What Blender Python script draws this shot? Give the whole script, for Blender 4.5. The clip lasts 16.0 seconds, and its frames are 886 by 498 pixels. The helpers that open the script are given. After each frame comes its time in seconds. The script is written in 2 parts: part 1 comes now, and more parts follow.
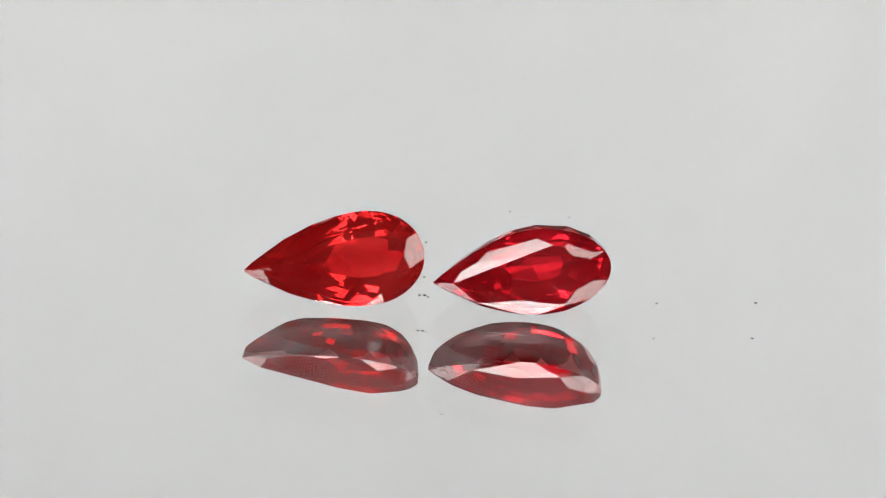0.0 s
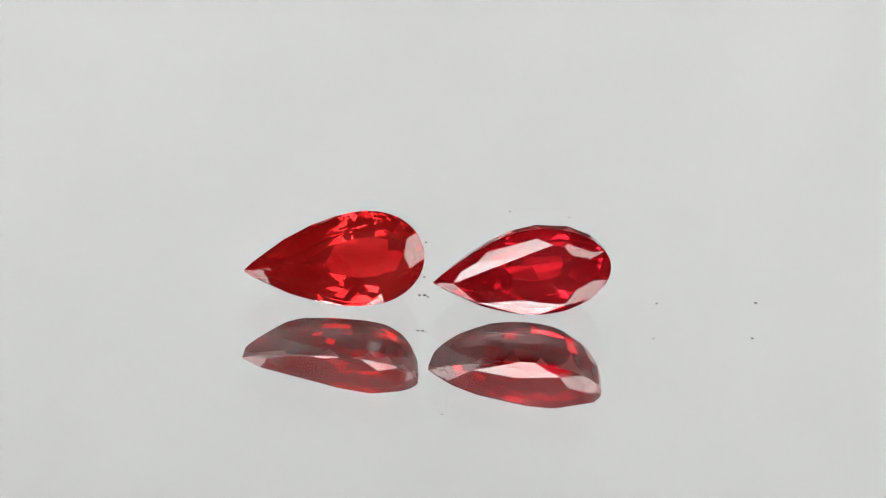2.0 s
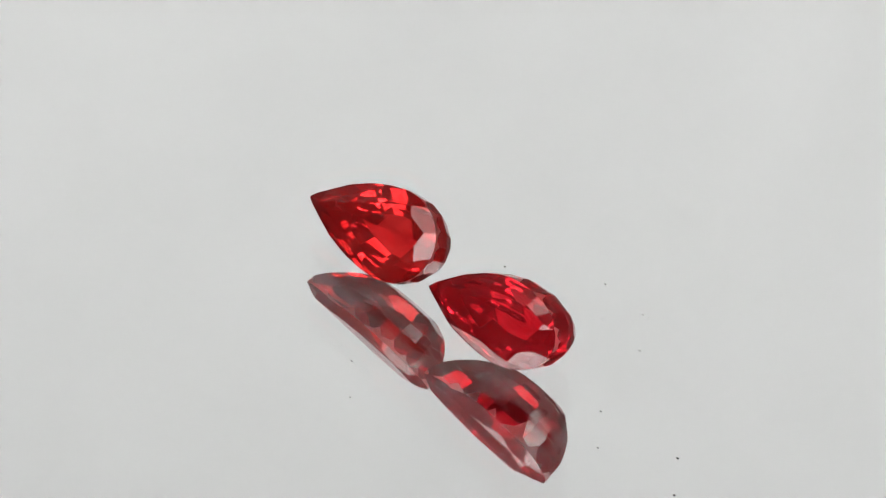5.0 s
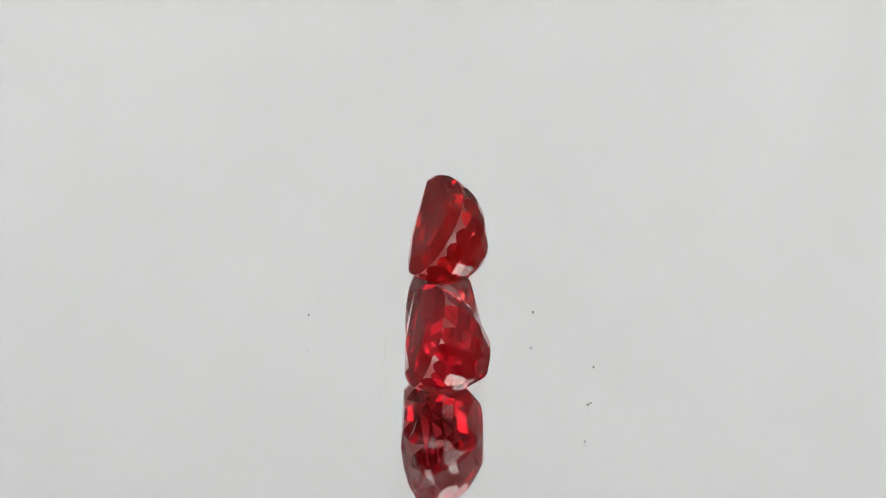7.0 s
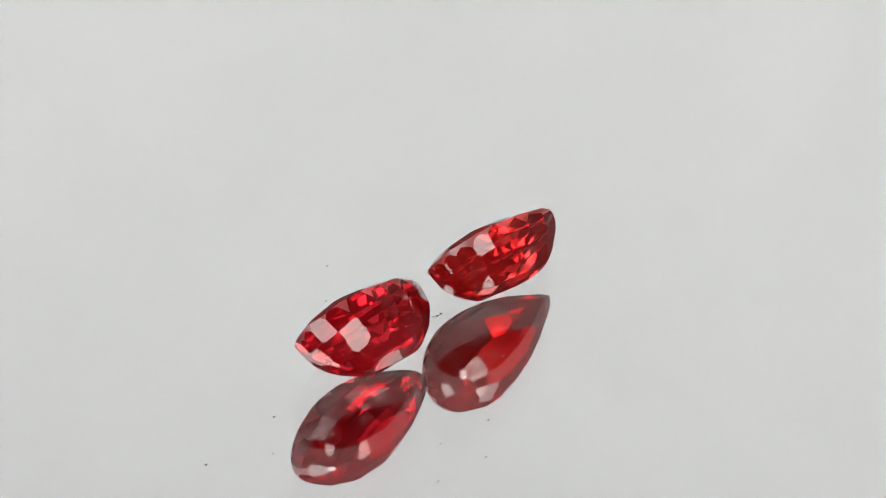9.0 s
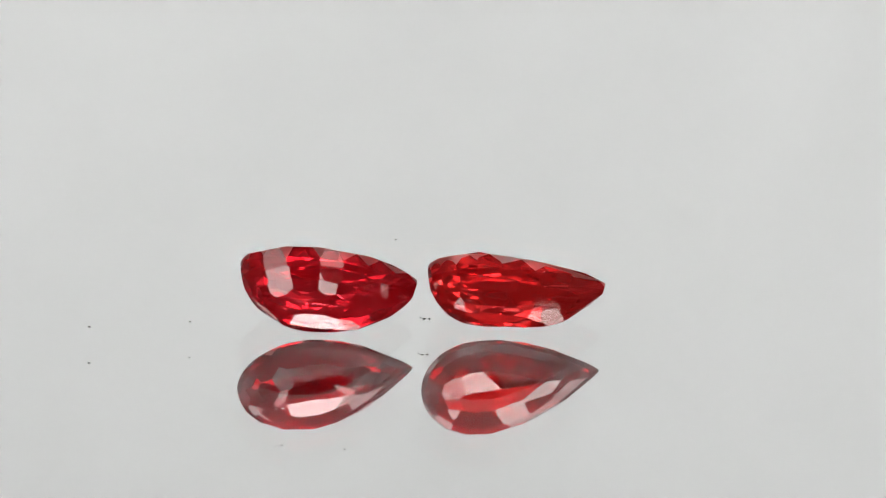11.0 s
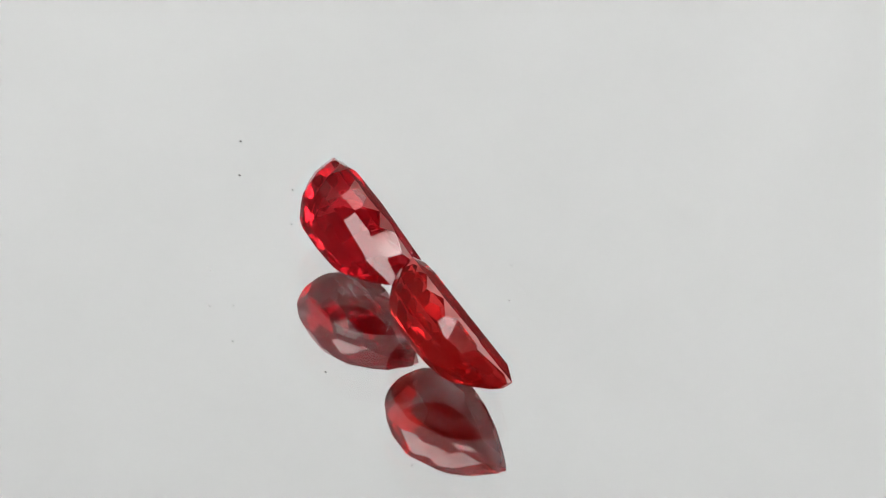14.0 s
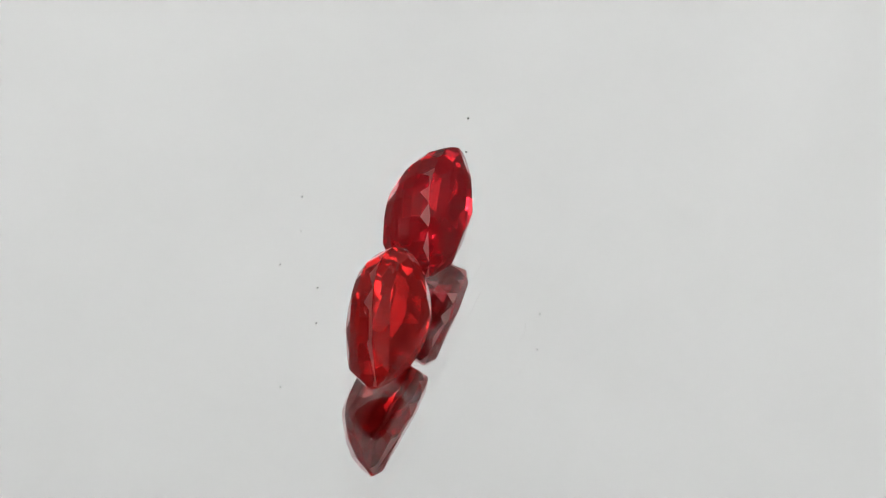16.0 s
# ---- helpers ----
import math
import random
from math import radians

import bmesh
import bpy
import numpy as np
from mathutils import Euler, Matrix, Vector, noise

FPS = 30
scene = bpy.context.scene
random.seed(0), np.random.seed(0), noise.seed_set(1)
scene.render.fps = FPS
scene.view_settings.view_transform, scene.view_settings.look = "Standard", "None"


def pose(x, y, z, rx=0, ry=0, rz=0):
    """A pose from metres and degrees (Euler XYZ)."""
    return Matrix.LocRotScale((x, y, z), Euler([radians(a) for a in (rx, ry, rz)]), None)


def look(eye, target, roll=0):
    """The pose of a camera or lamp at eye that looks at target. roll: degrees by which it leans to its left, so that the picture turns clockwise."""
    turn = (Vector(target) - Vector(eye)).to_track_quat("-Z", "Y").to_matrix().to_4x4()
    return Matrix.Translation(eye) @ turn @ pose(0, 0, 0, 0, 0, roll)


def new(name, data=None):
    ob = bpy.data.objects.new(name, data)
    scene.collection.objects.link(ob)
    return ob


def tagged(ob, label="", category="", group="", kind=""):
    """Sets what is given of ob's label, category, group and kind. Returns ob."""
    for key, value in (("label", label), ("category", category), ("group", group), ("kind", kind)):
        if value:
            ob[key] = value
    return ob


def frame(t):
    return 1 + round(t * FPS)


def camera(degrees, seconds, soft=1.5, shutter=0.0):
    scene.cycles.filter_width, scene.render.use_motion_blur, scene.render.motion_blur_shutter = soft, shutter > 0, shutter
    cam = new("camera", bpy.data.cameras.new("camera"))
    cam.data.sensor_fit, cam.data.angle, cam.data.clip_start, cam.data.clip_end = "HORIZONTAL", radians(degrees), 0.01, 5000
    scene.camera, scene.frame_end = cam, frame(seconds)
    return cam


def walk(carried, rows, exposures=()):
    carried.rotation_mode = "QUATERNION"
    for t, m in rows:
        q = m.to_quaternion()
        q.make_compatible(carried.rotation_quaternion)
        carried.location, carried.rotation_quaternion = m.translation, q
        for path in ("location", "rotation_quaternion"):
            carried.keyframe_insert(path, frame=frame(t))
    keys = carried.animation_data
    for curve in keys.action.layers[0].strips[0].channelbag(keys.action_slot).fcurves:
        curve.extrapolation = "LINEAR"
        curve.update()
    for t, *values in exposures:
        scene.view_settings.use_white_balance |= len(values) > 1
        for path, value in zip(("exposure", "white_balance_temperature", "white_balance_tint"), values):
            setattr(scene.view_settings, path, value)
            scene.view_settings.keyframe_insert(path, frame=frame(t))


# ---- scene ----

# Millimetres in the plan below are turned into metres by MM.
MM = 0.001

# ---- camera: stands still, looks down on the turntable at about 36 degrees ----
cam = camera(9.85, 16.0, 1.0)
EYE = Vector((0.90, -229.21, 172.64)) * MM
AHEAD = Vector((0.0, 0.80568, -0.59235))
CAM_POSE = look(EYE, EYE + AHEAD, 3.2)
walk(cam, [(0.0, CAM_POSE), (16.0, CAM_POSE)])

# ---- light: an unseen dark booth added round a lit white backdrop, a ring lamp round the lens and soft panels at its sides ----
world = bpy.data.worlds.new("world")
world.use_nodes = True
world.node_tree.nodes["Background"].inputs[0].default_value = (0.9, 0.95, 1.0, 1)
world.node_tree.nodes["Background"].inputs[1].default_value = 0.05
scene.world = world
scene.view_settings.exposure = 0.0

KEY_GLOW, LEFT_GLOW, RIGHT_GLOW, TOP_GLOW, HIGH_GLOW = 10.0, 3.8, 4.3, 8.25, 1.5


# ---- materials ----
def material(name):
    m = bpy.data.materials.new(name)
    m.use_nodes = True
    return m, m.node_tree.nodes, m.node_tree.links, m.node_tree.nodes["Principled BSDF"]


def noise_colour(nodes, links, target, low, high, scale, detail=6.0, coords="Object", lo=0.35, hi=0.65):
    co = nodes.new("ShaderNodeTexCoord")
    tex = nodes.new("ShaderNodeTexNoise")
    tex.inputs["Scale"].default_value, tex.inputs["Detail"].default_value = scale, detail
    ramp = nodes.new("ShaderNodeValToRGB")
    ramp.color_ramp.elements[0].position, ramp.color_ramp.elements[0].color = lo, (*low, 1)
    ramp.color_ramp.elements[1].position, ramp.color_ramp.elements[1].color = hi, (*high, 1)
    links.new(co.outputs[coords], tex.inputs["Vector"])
    links.new(tex.outputs["Fac"], ramp.inputs["Fac"])
    links.new(ramp.outputs["Color"], target)
    return tex


def ruby(name, low, high, rough=0.006):
    m, n, l, b = material(name)
    b.inputs["Transmission Weight"].default_value = 0.83  # silky inclusions scatter the rest, set high as red fill for dark facets
    b.inputs["IOR"].default_value = 1.77
    b.inputs["Roughness"].default_value = rough
    # lengthwise streaks in the colour stand in for uneven inner reflections
    inner_streaks = noise_colour(n, l, b.inputs["Base Color"], low, high, 1.0, 7.0, lo=0.40, hi=0.62)
    stretch = n.new("ShaderNodeMapping")
    stretch.inputs["Scale"].default_value = (320.0, 760.0, 760.0)
    l.new(inner_streaks.inputs["Vector"].links[0].from_socket, stretch.inputs["Vector"])
    l.new(stretch.outputs["Vector"], inner_streaks.inputs["Vector"])
    return m


RUBY_ORANGE = ruby("orange_red_gem", (0.70, 0.011, 0.014), (0.95, 0.032, 0.032))
RUBY_CRIMSON = ruby("crimson_gem", (0.70, 0.008, 0.018), (0.95, 0.023, 0.042))
# the girdle's paler colour stands in for the backdrop's grazing reflection
GIRDLE = ruby("frosted_girdle_sheen", (0.70, 0.16, 0.15), (0.80, 0.26, 0.25), 0.30)

m, n, l, b = material("mirror_glass")
b.inputs["Transmission Weight"].default_value = 1.0
b.inputs["IOR"].default_value = 1.52
b.inputs["Roughness"].default_value = 0.0
b.inputs["Base Color"].default_value = (0.985, 0.985, 0.98, 1)
GLASS = m
m, n, l, b = material("silvering")
b.inputs["Metallic"].default_value = 1.0
b.inputs["Roughness"].default_value = 0.0
b.inputs["Base Color"].default_value = (0.93, 0.93, 0.93, 1)
SILVER = m


def cloth(name, low, high, scale=40.0):
    m, n, l, b = material(name)
    b.inputs["Roughness"].default_value = 0.9
    noise_colour(n, l, b.inputs["Base Color"], low, high, scale)
    return m


TENT = cloth("white_tent_cloth", (0.80, 0.80, 0.80), (0.83, 0.83, 0.83))
FRONT = cloth("grey_front_cloth", (0.37, 0.37, 0.37), (0.42, 0.42, 0.42))
DARK = cloth("dark_cloth", (0.08, 0.08, 0.08), (0.11, 0.11, 0.11))
TABLE = cloth("white_table_board", (0.70, 0.70, 0.69), (0.76, 0.76, 0.75))
PLASTIC = cloth("black_plastic", (0.02, 0.02, 0.02), (0.03, 0.03, 0.03), 90.0)
HOUSING = cloth("grey_plastic", (0.26, 0.26, 0.26), (0.30, 0.30, 0.30), 90.0)
DUST_DARK = cloth("dark_dust", (0.03, 0.03, 0.03), (0.10, 0.09, 0.08), 4000.0)
FLAKE = cloth("pale_flake", (0.75, 0.6, 0.58), (0.9, 0.8, 0.78), 3000.0)
DUST_PALE = cloth("pale_dust", (0.4, 0.39, 0.37), (0.6, 0.58, 0.55), 4000.0)


def glow(name, colour, strength):
    m, n, l, b = material(name)
    b.inputs["Emission Color"].default_value = (*colour, 1)
    b.inputs["Emission Strength"].default_value = strength
    b.inputs["Base Color"].default_value = (0.8, 0.8, 0.8, 1)
    return m


KEY = glow("key_diffuser", (1.0, 0.98, 0.95), KEY_GLOW)
# the ring is brightest over its tube and fades to both rims
n, l = KEY.node_tree.nodes, KEY.node_tree.links
co, flat, away, rise = n.new("ShaderNodeTexCoord"), n.new("ShaderNodeVectorMath"), n.new("ShaderNodeVectorMath"), n.new("ShaderNodeFloatCurve")
flat.operation, away.operation = "MULTIPLY", "LENGTH"
flat.inputs[1].default_value = (10.0, 10.0, 0.0)
line = rise.mapping.curves[0]
line.points[0].location, line.points[1].location = (0.58, 0.05), (0.86, 0.03)
for at in ((0.655, 0.95), (0.71, 1.0), (0.765, 0.95)):
    line.points.new(*at)
rise.mapping.extend = "HORIZONTAL"
rise.mapping.update()
floor_glow, power = n.new("ShaderNodeMath"), n.new("ShaderNodeMath")
floor_glow.operation, power.operation = "MAXIMUM", "MULTIPLY"
floor_glow.inputs[1].default_value = 0.05
power.inputs[1].default_value = KEY_GLOW
l.new(co.outputs["Object"], flat.inputs[0])
l.new(flat.outputs[0], away.inputs[0])
l.new(away.outputs["Value"], rise.inputs["Value"])
l.new(rise.outputs[0], floor_glow.inputs[0])
l.new(floor_glow.outputs[0], power.inputs[0])
l.new(power.outputs[0], n["Principled BSDF"].inputs["Emission Strength"])
HIGH = glow("high_diffuser", (1.0, 0.99, 0.97), HIGH_GLOW)
LEFT = glow("side_diffuser", (1.0, 0.99, 0.98), LEFT_GLOW)
RIGHT = glow("warm_side_diffuser", (1.0, 0.985, 0.94), RIGHT_GLOW)
TOP = glow("backdrop_diffuser", (0.985, 1.0, 0.998), TOP_GLOW)


# ---- mesh helpers ----
def mesh_of(name, bm, mats):
    me = bpy.data.meshes.new(name)
    bm.to_mesh(me)
    bm.free()
    for mat in mats if isinstance(mats, (list, tuple)) else [mats]:
        me.materials.append(mat)
    return me


def part(name, bm, mat, parent=None, label=""):
    ob = new(name, mesh_of(name, bm, mat))
    ob.parent = parent
    return tagged(ob, label)


def box(x0, x1, y0, y1, z0, z1, bevel=0.0):
    bm = bmesh.new()
    bmesh.ops.create_cube(bm, size=1.0)
    for vert in bm.verts:
        vert.co = Vector((x0 + (vert.co.x + 0.5) * (x1 - x0), y0 + (vert.co.y + 0.5) * (y1 - y0), z0 + (vert.co.z + 0.5) * (z1 - z0)))
    if bevel:
        bmesh.ops.bevel(bm, geom=bm.edges[:], offset=bevel, segments=2, affect="EDGES", profile=0.5)
    return bm


# ---- large structure: table board, backdrop, and unseen cloth walls added to shape the gems' reflections ----
BACK_X, BACK_Z0, BACK_Z1 = 0.21, 0.19, 0.60
X, YB, YF, H, Z0 = 0.45, 0.50, -0.62, 0.80, -0.032
tagged(part("floor", box(-X - .02, X + .02, YF - .02, YB + .02, Z0 - .02, Z0), TABLE), "white table board under the photo booth", "table top", kind="structure")
tagged(part("wall_back", box(-X, X, YB, YB + .01, Z0, H), DARK), "unseen dark grey cloth back wall added to keep reflections dark", "cloth wall", kind="structure")
tagged(part("backdrop", box(-BACK_X, BACK_X, YB - .012, YB - .001, BACK_Z0, BACK_Z1, .002), TENT), "white backdrop board fixed to the back wall", "backdrop", kind="structure")
tagged(part("wall_left", box(-X - .01, -X, YF, YB + .01, Z0, H), DARK), "unseen dark grey cloth side wall added to darken the gems' rims", "cloth wall", kind="structure")
tagged(part("wall_right", box(X, X + .01, YF, YB + .01, Z0, H), DARK), "unseen dark grey cloth side wall added to darken the gems' rims", "cloth wall", kind="structure")
tagged(part("wall_front", box(-X - .01, X + .01, YF - .01, YF, Z0, H), FRONT), "unseen grey cloth front added to fill the gems' insides", "cloth wall", kind="structure")
tagged(part("ceiling", box(-X - .01, X + .01, YF - .01, YB + .01, H, H + .01), DARK), "unseen dark grey cloth ceiling added to keep reflections dark", "ceiling", kind="structure")


def light_panel(label, at, w, h, mat, target=(0, 0, 0), stand=False, hung=False):
    """A flat lit panel in a thin grey housing that faces the target, on a stand or hung from the ceiling."""
    holder = new("light_panel")
    holder.matrix_world = look(at, target)
    part("housing", box(-w / 2 - .006, w / 2 + .006, -h / 2 - .006, h / 2 + .006, .004, .018, .003), HOUSING, holder)
    part("diffuser", box(-w / 2, w / 2, -h / 2, h / 2, .0035, .006), mat, holder, "glowing white diffuser")
    if stand:
        back = Vector(at) + (Vector(at) - Vector(target)).normalized() * .02
        inv = holder.matrix_world.inverted()
        for name, bm in (("pole", box(back.x - .004, back.x + .004, back.y - .004, back.y + .004, Z0 + .004, back.z)),
                         ("foot", box(back.x - .04, back.x + .04, back.y - .03, back.y + .03, Z0, Z0 + .006, .002))):
            bm.transform(inv)
            part(name, bm, HOUSING, holder)
    if hung:
        back = Vector(at) + (Vector(at) - Vector(target)).normalized() * .012
        bm = box(back.x - .003, back.x + .003, back.y - .003, back.y + .003, back.z, H - .002)
        bm.transform(holder.matrix_world.inverted())
        part("hanger", bm, HOUSING, holder)
    return tagged(holder, label, "light panel")


def aim(az, el, dist):
    """The place seen from the turntable's middle at azimuth az (from the camera's side, positive to the right) and height el."""
    a, e = radians(az), radians(el)
    return Vector((math.sin(a) * math.cos(e), -math.cos(a) * math.cos(e), math.sin(e))) * dist


def ring_light():
    """A round lamp about the lens: a glowing flat ring in a black rim, on a stand."""
    holder = new("ring_light")
    holder.matrix_world = look(EYE, EYE + AHEAD)

    def annulus(r0, r1, z0, z1, n=64):
        bm = bmesh.new()
        loops = []
        for r, z in ((r0, z0), (r1, z0), (r1, z1), (r0, z1)):
            loops.append([bm.verts.new((r * math.cos(2 * math.pi * i / n), r * math.sin(2 * math.pi * i / n), z)) for i in range(n)])
        for a, b in zip(loops, loops[1:] + loops[:1]):
            for i in range(n):
                bm.faces.new((a[i], b[i], b[(i + 1) % n], a[(i + 1) % n]))
        bmesh.ops.recalc_face_normals(bm, faces=bm.faces[:])
        return bm

    part("housing", annulus(RING_IN - .004, RING_OUT + .004, .003, .022), PLASTIC, holder)
    part("diffuser", annulus(RING_IN, RING_OUT, -.001, .003), KEY, holder, "glowing white ring diffuser")
    inv = holder.matrix_world.inverted()
    back = EYE - AHEAD * .013 - Vector((0, 0, RING_OUT * .81 + .002))
    back.y -= RING_OUT * .59
    for name, bm in (("pole", box(back.x - .004, back.x + .004, back.y - .004, back.y + .004, Z0 + .004, back.z + .01)),
                     ("foot", box(back.x - .04, back.x + .04, back.y - .03, back.y + .03, Z0, Z0 + .006, .002))):
        bm.transform(inv)
        part(name, bm, PLASTIC, holder)
    return tagged(holder, "black ring light with a glowing white ring round the lens", "ring light")


RING_IN, RING_OUT = 0.0575, 0.086
ring_light()
light_panel("soft white light panel on a stand in the photo booth", aim(-40, 37, 0.42), 0.20, 0.24, LEFT, stand=True)
light_panel("soft white light panel on a stand in the photo booth", aim(43, 40, 0.42), 0.17, 0.24, RIGHT, stand=True)
# fill from high up: the left veils the gems, the right is an added twin
for side in (-1, 1):
    light_panel("square soft white fill panel hung high out of view at the booth's side", aim(side * 90, 58, 0.48), 0.22, 0.22, HIGH, hung=True)
# added pair out of view, only there to brighten the backdrop
for side in (-1, 1):
    light_panel("large soft white light panel on a stand, added out of view to light the backdrop", (side * 0.37, 0.13, 0.32), 0.13, 0.36, TOP, target=(side * 0.265, YB, 0.36), stand=True)

# ---- turntable with its back-silvered mirror plate ----
RADIUS, THICK = 0.120, 0.0026


def disc(radius, z0, z1, segments=96):
    bm = bmesh.new()
    bmesh.ops.create_cone(bm, cap_ends=True, cap_tris=False, segments=segments, radius1=radius, radius2=radius, depth=z1 - z0,
                          matrix=Matrix.Translation((0, 0, (z0 + z1) / 2)))
    return bm


mirror = new("mirror_plate")
for name, mat, label in (("glass", GLASS, "clear glass pane"), ("silvering", SILVER, "silver coat under the glass")):
    bm = disc(RADIUS, -THICK, 0.0)
    bmesh.ops.delete(bm, geom=[f for f in bm.faces if (f.normal.z < -0.5) == (name == "glass")], context="FACES")
    part(name, bm, mat, mirror, label)
tagged(mirror, "round mirror plate of clear back-silvered glass on a turntable", "mirror")
turntable = new("turntable")
part("platter", disc(RADIUS - .004, -.012, -THICK - .0004), PLASTIC, turntable)
part("base", disc(RADIUS - .03, Z0, -.0124), PLASTIC, turntable)
tagged(turntable, "low black plastic turntable standing on the table board", "turntable")


# ---- the two gems ----
def pear(l, r, w, p):
    """Half-dense outline of a pear: tip at -l, round end at r, greatest half width w."""
    pts = []
    for i in range(61):
        u = r * math.sin(math.pi / 2 * i / 60)
        pts.append((u, w * math.sqrt(max(0.0, 1 - (u / r) ** 2))))
    for i in range(1, 121):
        u = i / 120
        pts.append((-l * u, w * (1 - u ** p)))
    return pts


def gem(name, label, size, table, drop, tip_star, place, turn, rows, steps, extra, mat, seed):
    """A pear-shaped stone cut plane by plane out of a block: table, bezel, star and girdle facets, and a stepped pavilion."""
    l, r, w, p, crown_h, depth, keel_k, mid_k, taper, keel_z = size
    rnd = random.Random(seed)
    outline = pear(l, r, w, p)

    def reach(deg, su, sy, st=1.0):
        c, s = math.cos(radians(deg)), abs(math.sin(radians(deg)))
        return max(u * (su if u > 0 else su * st) * c + y * sy * s for u, y in outline)

    c8 = [Vector((x, y, z)) * 20.0 for x in (-1, 1) for y in (-1, 1) for z in (-1, 1)]
    facets = [[c8[i] for i in q] for q in ((0, 1, 3, 2), (4, 6, 7, 5), (0, 4, 5, 1), (2, 3, 7, 6), (0, 2, 6, 4), (1, 5, 7, 3))]

    def cut(normal, offset):
        """Takes away all that lies beyond the plane normal . p = offset, and closes the stone with a new flat facet."""
        no = Vector(normal)
        far = offset / no.length
        no.normalize()
        rim, kept = [], []
        for poly in facets:
            ds = [p.dot(no) - far for p in poly]
            if max(ds) < 1e-5:
                kept.append(poly)
                continue
            out = []
            for p, q, dp, dq in zip(poly, poly[1:] + poly[:1], ds, ds[1:] + ds[:1]):
                if dp <= 0:
                    out.append(p)
                if (dp < 0 < dq) or (dq < 0 < dp):
                    x = p + (q - p) * (dp / (dp - dq))
                    out.append(x)
                    rim.append(x)
                elif dp == 0:
                    rim.append(p)
            if len(out) > 2:
                kept.append(out)
        if len(rim) > 2:
            mid = sum(rim, Vector()) / len(rim)
            e1 = no.orthogonal().normalized()
            e2 = no.cross(e1)
            rim.sort(key=lambda p: math.atan2((p - mid).dot(e2), (p - mid).dot(e1)))
            cap = [p for i, p in enumerate(rim) if (p - rim[i - 1]).length > 1e-4]
            if len(cap) > 2:
                kept.append(cap)
        facets[:] = kept

    def slant(deg, z1, k1, z2, k2):
        """A facet over the outline's side that faces deg, from height z1 (outline scaled by k1) to z2 (by k2)."""
        h1, h2 = reach(deg, *k1), reach(deg, *k2)
        m = (h2 - h1) / (z2 - z1)
        cut((math.cos(radians(deg)), math.sin(radians(deg)), -m), h1 - m * z1)

    g = 0.11
    one = (1.0, 1.0)

    def tilted(deg, h1, z1, h2, z2):
        """A facet that faces deg, h1 from the axis at height z1 and h2 at z2."""
        m = (h2 - h1) / (z2 - z1)
        cut((math.cos(radians(deg)), math.sin(radians(deg)), -m), h1 - m * z1)

    def along(pt, deg):
        return pt[0] * math.cos(radians(deg)) + pt[1] * math.sin(radians(deg))

    cut((0, 0, 1), crown_h)
    for deg in list(range(-128, 129, 8)):
        slant(deg, -1, one, 1, one)
    # crown: a bezel facet at each corner of the table, a star on each of its sides, two girdle facets below each star
    corners = [(*p, d) for p, d in zip(table, (180.0, 97.0, 54.0, 0.0, -54.0, -97.0))]
    for x, y, deg in corners:
        if deg == 180.0:
            for side in (-132.0, 132.0):
                tilted(side, along((x, y), side) + 0.02, crown_h, reach(side, *one), g)
        else:
            tilted(deg, along((x, y), deg), crown_h, reach(deg, *one), g)
    za = crown_h - drop * (crown_h - g)

    def bezel(x, y, deg):
        """How far the bezel facet at a table corner stands from the axis at the height of the stars' tips."""
        deg = deg if abs(deg) < 180 else 132.0
        inner = along((x, y), deg)
        return deg, inner + drop * (reach(deg, *one) - inner)

    ring = corners + corners[:1]
    for (x0, y0, d0), (x1, y1, d1) in zip(ring, ring[1:]):
        edge = math.degrees(math.atan2(x1 - x0, -(y1 - y0)))
        sign = 1 if edge > 0 else -1
        a0, h0 = bezel(x0, sign * y0, sign * d0 if abs(d0) < 180 else 180.0)
        a1, h1 = bezel(x1, sign * y1, sign * d1 if abs(d1) < 180 else 180.0)
        c0, s0, c1, s1 = math.cos(radians(a0)), math.sin(radians(a0)), math.cos(radians(a1)), math.sin(radians(a1))
        det = c0 * s1 - c1 * s0
        apex = ((h0 * s1 - h1 * s0) / det, sign * (c0 * h1 - c1 * h0) / det)
        inner = along((x0, y0), edge)
        outer = min(along(apex, edge), inner + tip_star) if abs(edge) > 100 else along(apex, edge)
        tilted(edge, inner, crown_h, outer, za)
        for main in (a0, a1):
            chi = (sign * main + edge) / 2
            tilted(chi, along(apex, chi), za, reach(chi, *one), g)
    # pavilion, in steps
    bow = math.log((1 - keel_k) / (1 - mid_k)) / math.log(2.0)

    def level(f):
        k = 1 - (1 - keel_k) * f ** bow
        return -f * depth, k + 0.15 * max(0.0, (f - 0.5) / 0.5) ** 1.5, k, 1 - taper * f

    levels = [(-g, 1.0, 1.0, 1.0)] + [level(f) for f in steps]
    for i, (a, b) in enumerate(zip(levels, levels[1:])):
        for deg in rows[min(i, len(rows) - 1)]:
            d = deg + rnd.uniform(-1.3, 1.3)
            k = 1 + rnd.uniform(-0.012, 0.003)
            slant(d, a[0], (a[1] * k, a[2] * k, a[3]), b[0], (b[1] * k, b[2] * k, b[3]))
    # the underside closes in two rows of facets that meet on a keel
    z, ku, ky, kt = levels[-1]
    bottom = -depth * keel_z
    low = [levels[-1], (z + 0.66 * (bottom - z), ku * 0.70 + 0.06, ky * 0.71, kt), (bottom, ku * 0.44 + 0.06, ky * 0.03, kt)]
    for a, b, turns in zip(low, low[1:], ((0, 26, -24, 50, -52, 72, -74, 90, -89, 104, -105, 117, -116), (14, -15, 58, -56, 84, -82, 100, -101, 114, -115))):
        for deg in turns:
            d = deg + rnd.uniform(-2.0, 2.0)
            k = 1 + rnd.uniform(-0.035, 0.005)
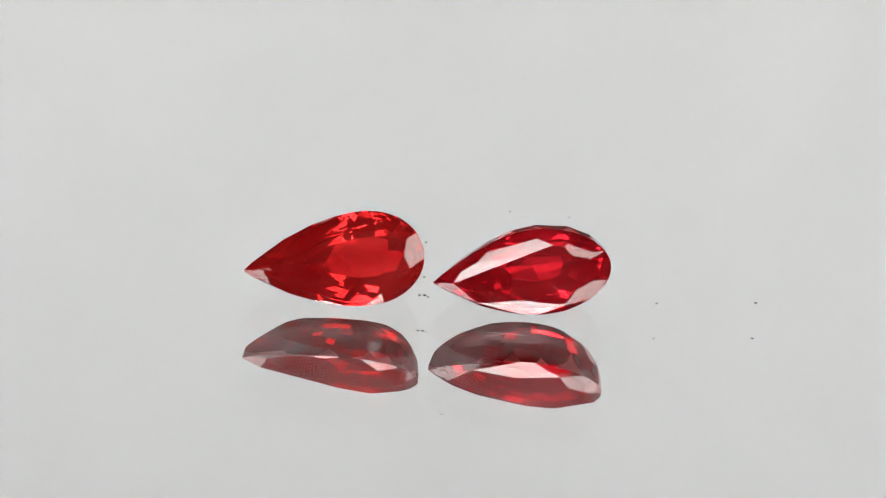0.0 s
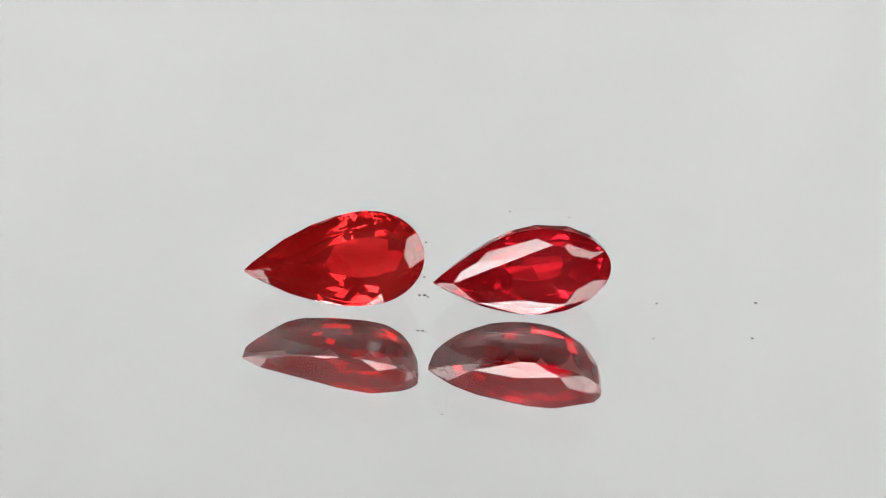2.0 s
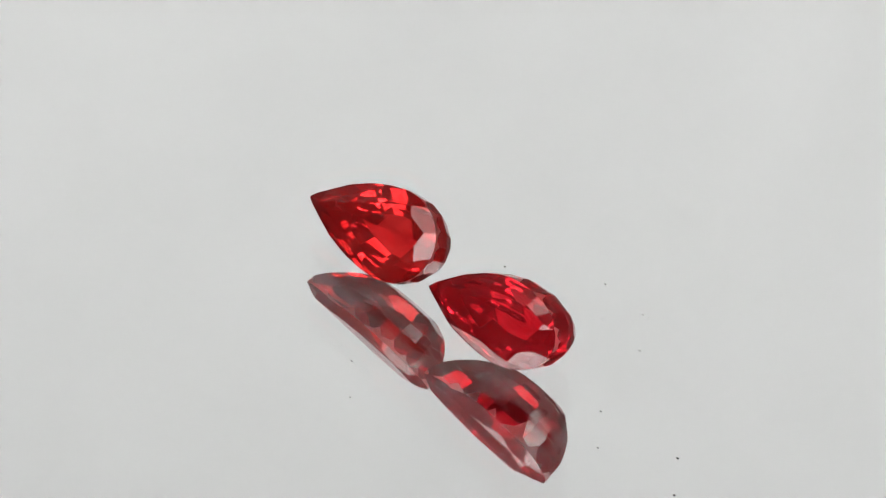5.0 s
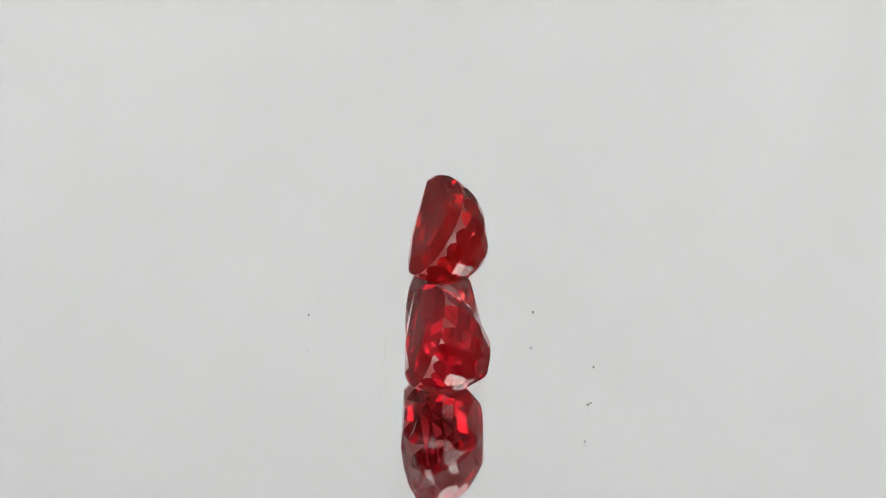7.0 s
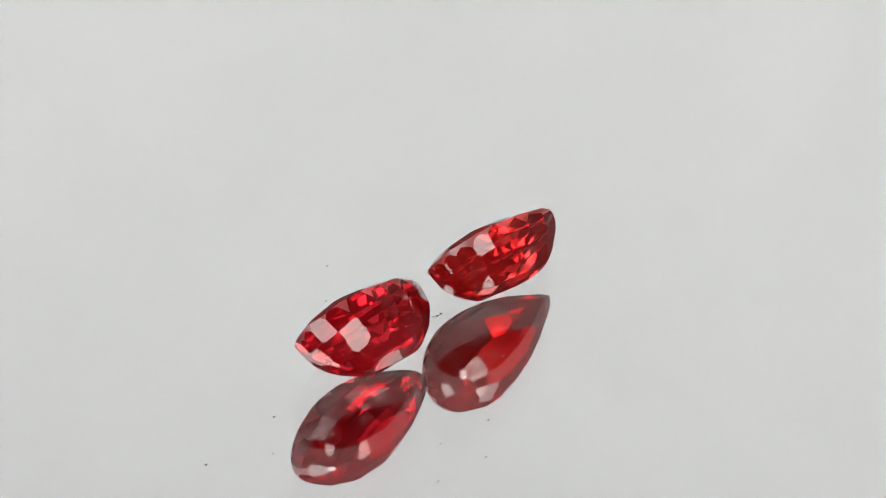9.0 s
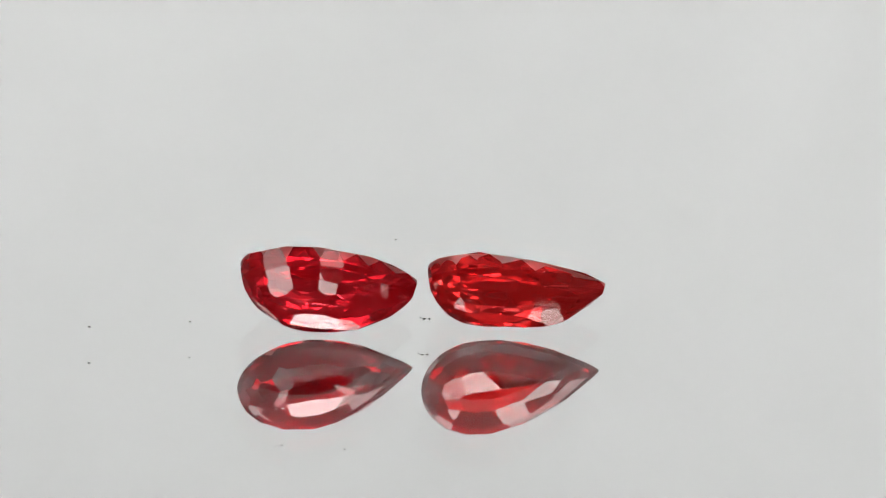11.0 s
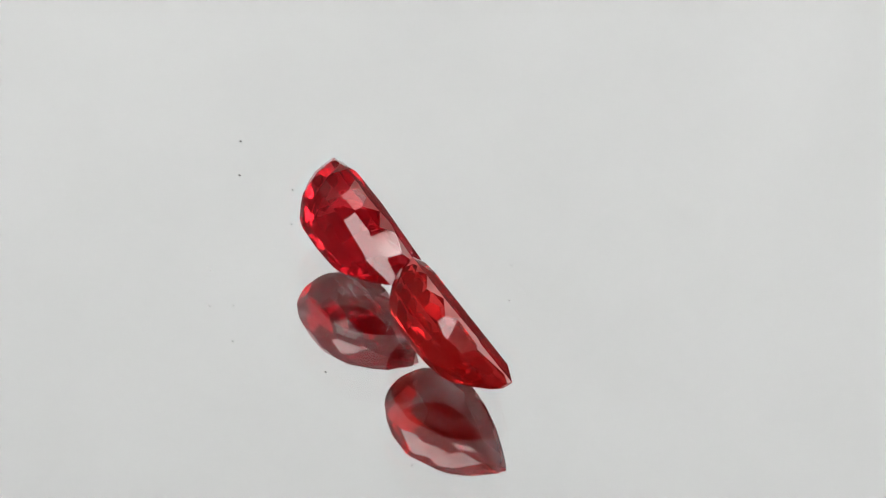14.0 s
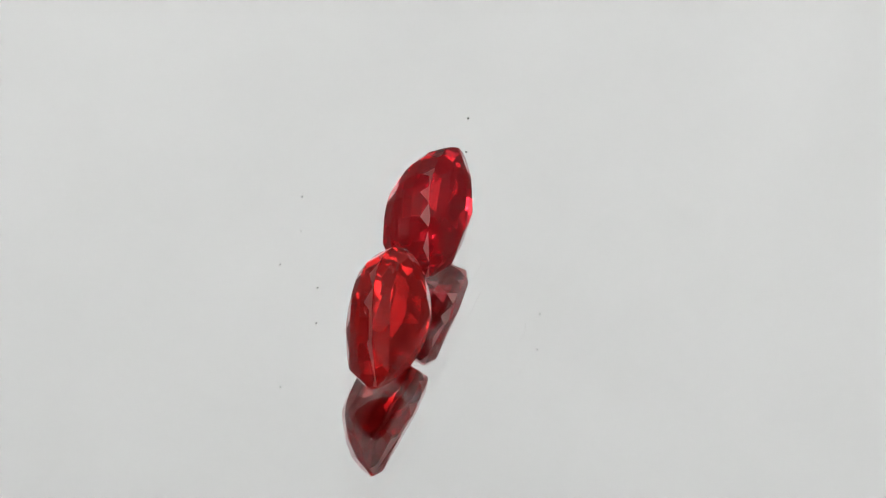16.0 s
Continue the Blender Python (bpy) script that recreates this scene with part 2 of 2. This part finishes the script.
            slant(d, a[0], (a[1] * k, a[2] * k, a[3]), b[0], (b[1] * k, b[2] * k, b[3]))
    # single facets polished on afterwards: facing, slope below the girdle plane, depth of the bite
    for deg, fall, bite in extra:
        c = math.cos(radians(fall))
        no = Vector((c * math.cos(radians(deg)), c * math.sin(radians(deg)), -math.sin(radians(fall))))
        cut(no, max(p.dot(no) for poly in facets for p in poly) - bite)
    bm = bmesh.new()
    for poly in facets:
        bm.faces.new([bm.verts.new(p) for p in poly])
    bmesh.ops.remove_doubles(bm, verts=bm.verts[:], dist=0.004)
    bmesh.ops.dissolve_degenerate(bm, edges=bm.edges[:], dist=0.003)
    bmesh.ops.recalc_face_normals(bm, faces=bm.faces[:])
    for vert in bm.verts:
        vert.co *= MM
    m = pose(0, 0, 0, 0, 0, turn[2]) @ pose(0, 0, 0, 0, turn[1], 0) @ pose(0, 0, 0, turn[0], 0, 0)
    lowest = min((m @ vert.co).z for vert in bm.verts)
    holder = new(name)
    holder.matrix_world = Matrix.Translation((place[0] * MM, place[1] * MM, -lowest + 1e-5)) @ m
    bm.normal_update()
    kinds = {"table": [], "crown": [], "girdle": [], "pavilion": []}
    for face in bm.faces:
        z = face.normal.z
        kinds["table" if z > 0.999 else "crown" if z > 0.04 else "girdle" if z > -0.02 else "pavilion"].append(face.index)
    labels = {"table": "flat polished table facet", "crown": "faceted bevelled crown", "girdle": "narrow frosted girdle edge with its pale sheen in the colour", "pavilion": "stepped facets of the underside"}
    for kind, faces in kinds.items():
        skin = GIRDLE if kind == "girdle" else mat
        piece = bm.copy()
        keep = set(faces)
        bmesh.ops.delete(piece, geom=[fc for fc in piece.faces if fc.index not in keep], context="FACES")
        part(kind, piece, skin, holder, labels[kind])
    bm.free()
    return tagged(holder, label, "gemstone", "pair of red gems")


ROWS_A = ((0, 23, -23, 45, -45, 65, -65, 83, -83, 99, -99, 111, -111, 121.5, -121.5), (0, 23, -23, 45, -45, 66, -66, 82, -82, 95, -95, 105, -105, 114, -114, 122, -122))
ROWS_B = ((0, 22, -22, 42, -42, 62, -62, 82, -82, 97, -97, 109, -109, 118, -118, 124, -124), (0, 22, -22, 43, -43, 64, -64, 83, -83, 97, -97, 109, -109, 117.5, -117.5, 123.5, -123.5))
gem_left = gem("pear_gem", "orange-red pear-cut gemstone lying on its side on the mirror", (6.93, 3.219, 2.629, 1.902, 0.54, 2.555, 0.48, 0.92, 0.06, 1.155),
               ((-5.75, 0.0), (-1.0, 1.52), (1.1, 1.48), (2.08, 0.0), (1.3, -1.25), (-1.4, -1.52)), 0.24, 0.30, (-3.295, 0.51), (56.6, -8.97, 3.01), ROWS_A, (0.42, 0.70, 0.90),
               ((180, 12, 0.14), (-171, 51, 0.20), (176, 48, 0.10), (-27, 68, 0.14), (30, 64, 0.10)), RUBY_ORANGE, 3)
gem_right = gem("pear_gem", "crimson pear-cut gemstone tilted steeply on the mirror", (5.852, 4.089, 2.444, 1.75, 0.62, 3.251, 0.42, 0.915, 0.06, 1.115),
                ((-4.67, 0.0), (-0.95, 1.06), (2.0, 0.93), (2.65, 0.0), (2.0, -1.1), (-1.1, -1.37)), 0.255, 2.0, (6.223, 0.282), (68.31, -8.83, 3.07), ROWS_B, (0.36, 0.60, 0.78, 0.92),
                ((-156, 59, 0.12), (112, -56, 0.10), (98, -56, 0.125), (82, -56, 0.15), (58, -56, 0.13), (-45, 49, 0.10), (-50, 63, 0.06), (45, 50, 0.08)), RUBY_CRIMSON, 8)


def inclusion(holder, centre, spread, count, seed, mat=FLAKE, label="pale flecks inside the stone"):
    """A little cloud of pale mineral flakes inside a stone."""
    rnd = random.Random(seed)
    bm = bmesh.new()
    for i in range(count):
        c = Vector([centre[k] + rnd.uniform(-1, 1) * spread[k] for k in range(3)])
        flake = [c + Vector((rnd.uniform(-1, 1) * 0.09, rnd.uniform(-1, 1) * 0.035, rnd.uniform(-1, 1) * 0.03)) for k in range(4)]
        v4 = [bm.verts.new(v * MM) for v in flake]
        for tri in ((0, 1, 2), (0, 3, 1), (1, 3, 2), (2, 3, 0)):
            bm.faces.new([v4[k] for k in tri])
    bmesh.ops.recalc_face_normals(bm, faces=bm.faces[:])
    part("inclusion", bm, mat, holder, label)


inclusion(gem_left, (-4.3, 0.25, 0.30), (0.35, 0.18, 0.1), 9, 1)
inclusion(gem_left, (0.6, -0.3, -0.4), (0.7, 0.5, 0.4), 8, 2)
inclusion(gem_left, (-2.72, 2.08, -0.33), (0.20, 0.05, 0.12), 12, 5)
inclusion(gem_left, (-2.95, 2.06, -0.30), (0.16, 0.04, 0.10), 6, 7, DUST_DARK, "dark crack by the chipped edge")
inclusion(gem_left, (-2.6, 0.2, 0.05), (1.1, 0.5, 0.3), 14, 9)
inclusion(gem_left, (1.5, 0.3, -0.2), (0.5, 0.7, 0.4), 10, 10)
inclusion(gem_right, (1.2, 0.2, -0.3), (1.0, 0.5, 0.5), 12, 11)
inclusion(gem_right, (-2.9, -0.75, -0.1), (0.6, 0.2, 0.25), 11, 3)
inclusion(gem_right, (0.3, -1.3, -0.6), (1.0, 0.2, 0.4), 8, 4)
inclusion(gem_right, (0.2, 1.2, -1.6), (0.8, 0.25, 0.5), 9, 6)


# ---- dust and hairs on the glass ----
def speck(x, y, size, mat, seed, label):
    rnd = random.Random(seed)
    bm = bmesh.new()
    bmesh.ops.create_icosphere(bm, subdivisions=2, radius=1.0)
    for vert in bm.verts:
        k = 1 + 0.45 * noise.noise(vert.co * 1.7 + Vector((seed * 3.1, 0, 0)))
        vert.co = Vector((vert.co.x * k * size * rnd.uniform(0.97, 1.03), vert.co.y * k * size * 0.7, (vert.co.z * 0.45 + 0.5) * size * 0.8))
    for vert in bm.verts:
        vert.co = (vert.co + Vector((x, y, 0))) * MM
    bm.verts.ensure_lookup_table()
    return tagged(part("dust_speck", bm, mat), label, "dust", "dust on the mirror")


def hair(points, radius, mat, label):
    """A thin lint fibre through the given places on the glass."""
    bm = bmesh.new()
    fine = []
    for a, b in zip(points, points[1:]):
        for i in range(6):
            k = i / 6
            fine.append((a[0] + (b[0] - a[0]) * k, a[1] + (b[1] - a[1]) * k))
    fine.append(points[-1])
    rings = []
    for i, (x, y) in enumerate(fine):
        q = fine[min(i + 1, len(fine) - 1)], fine[max(i - 1, 0)]
        way = Vector((q[0][0] - q[1][0], q[0][1] - q[1][1], 0)).normalized()
        side = Vector((-way.y, way.x, 0))
        wob = side * 0.05 * noise.noise(Vector((i * 0.4, x, y)))
        rings.append([bm.verts.new((Vector((x, y, radius)) + wob + side * radius * math.cos(a) + Vector((0, 0, radius * math.sin(a)))) * MM)
                      for a in (0, math.pi / 2, math.pi, 3 * math.pi / 2)])
    for a, b in zip(rings, rings[1:]):
        for i in range(4):
            bm.faces.new((a[i], a[(i + 1) % 4], b[(i + 1) % 4], b[i]))
    bm.faces.new(rings[0]), bm.faces.new(reversed(rings[-1]))
    bmesh.ops.recalc_face_normals(bm, faces=bm.faces[:])
    return tagged(part("lint_fibre", bm, mat), label, "lint", "dust on the mirror")


DARK_LABEL, PALE_LABEL = "tiny dark dust speck on the mirror glass", "tiny pale dust speck on the mirror glass"
riders = []
for i, (x, y, size, dark) in enumerate(((-0.28, 1.08, 0.10, 1), (0.02, 1.10, 0.12, 1), (0.22, 0.98, 0.07, 1), (13.03, 1.55, 0.09, 1), (18.6, 2.1, 0.11, 1),
                                        (-12.29, -0.27, 0.07, 0), (4.6, 9.55, 0.09, 1), (-9.4, 5.65, 0.07, 1), (-1.4, -1.72, 0.06, 1), (-0.08, 6.12, 0.10, 1),
                                        (1.33, -6.35, 0.09, 1), (8.03, 9.27, 0.11, 0), (8.4, 9.35, 0.07, 0))):
    riders.append(speck(x, y, size * 0.85, DUST_DARK if dark else DUST_PALE, i + 1, DARK_LABEL if dark else PALE_LABEL))
for pts in (((5.7, -2.05), (4.6, -1.98), (3.0, -1.97)), ((0.35, -5.78), (-0.5, -5.95), (-1.55, -5.83)), ((10.2, 0.0), (11.0, -0.1), (11.8, -0.35)), ((1.7, 1.35), (2.0, 1.0), (2.3, 0.85))):
    riders.append(hair(pts, 0.008, DUST_PALE, "fine pale lint fibre lying on the mirror glass"))


# ---- what moves: all that lies on the turntable goes round with it, clockwise from above ----
def motions():
    turns = [(0.0, 0.0), (1.4, 0.0), (2.65, 0.0), (2.75, 0.2), (2.85, 1.5)]
    t = 3.0
    while t < 16.01:
        turns.append((t, 21.37 * (t - 2.784)))
        t += 0.5
    for thing in (mirror, turntable, gem_left, gem_right, *riders):
        start = thing.matrix_basis.copy()
        walk(thing, [(t, pose(0, 0, 0, 0, 0, -a) @ start) for t, a in turns])


motions()
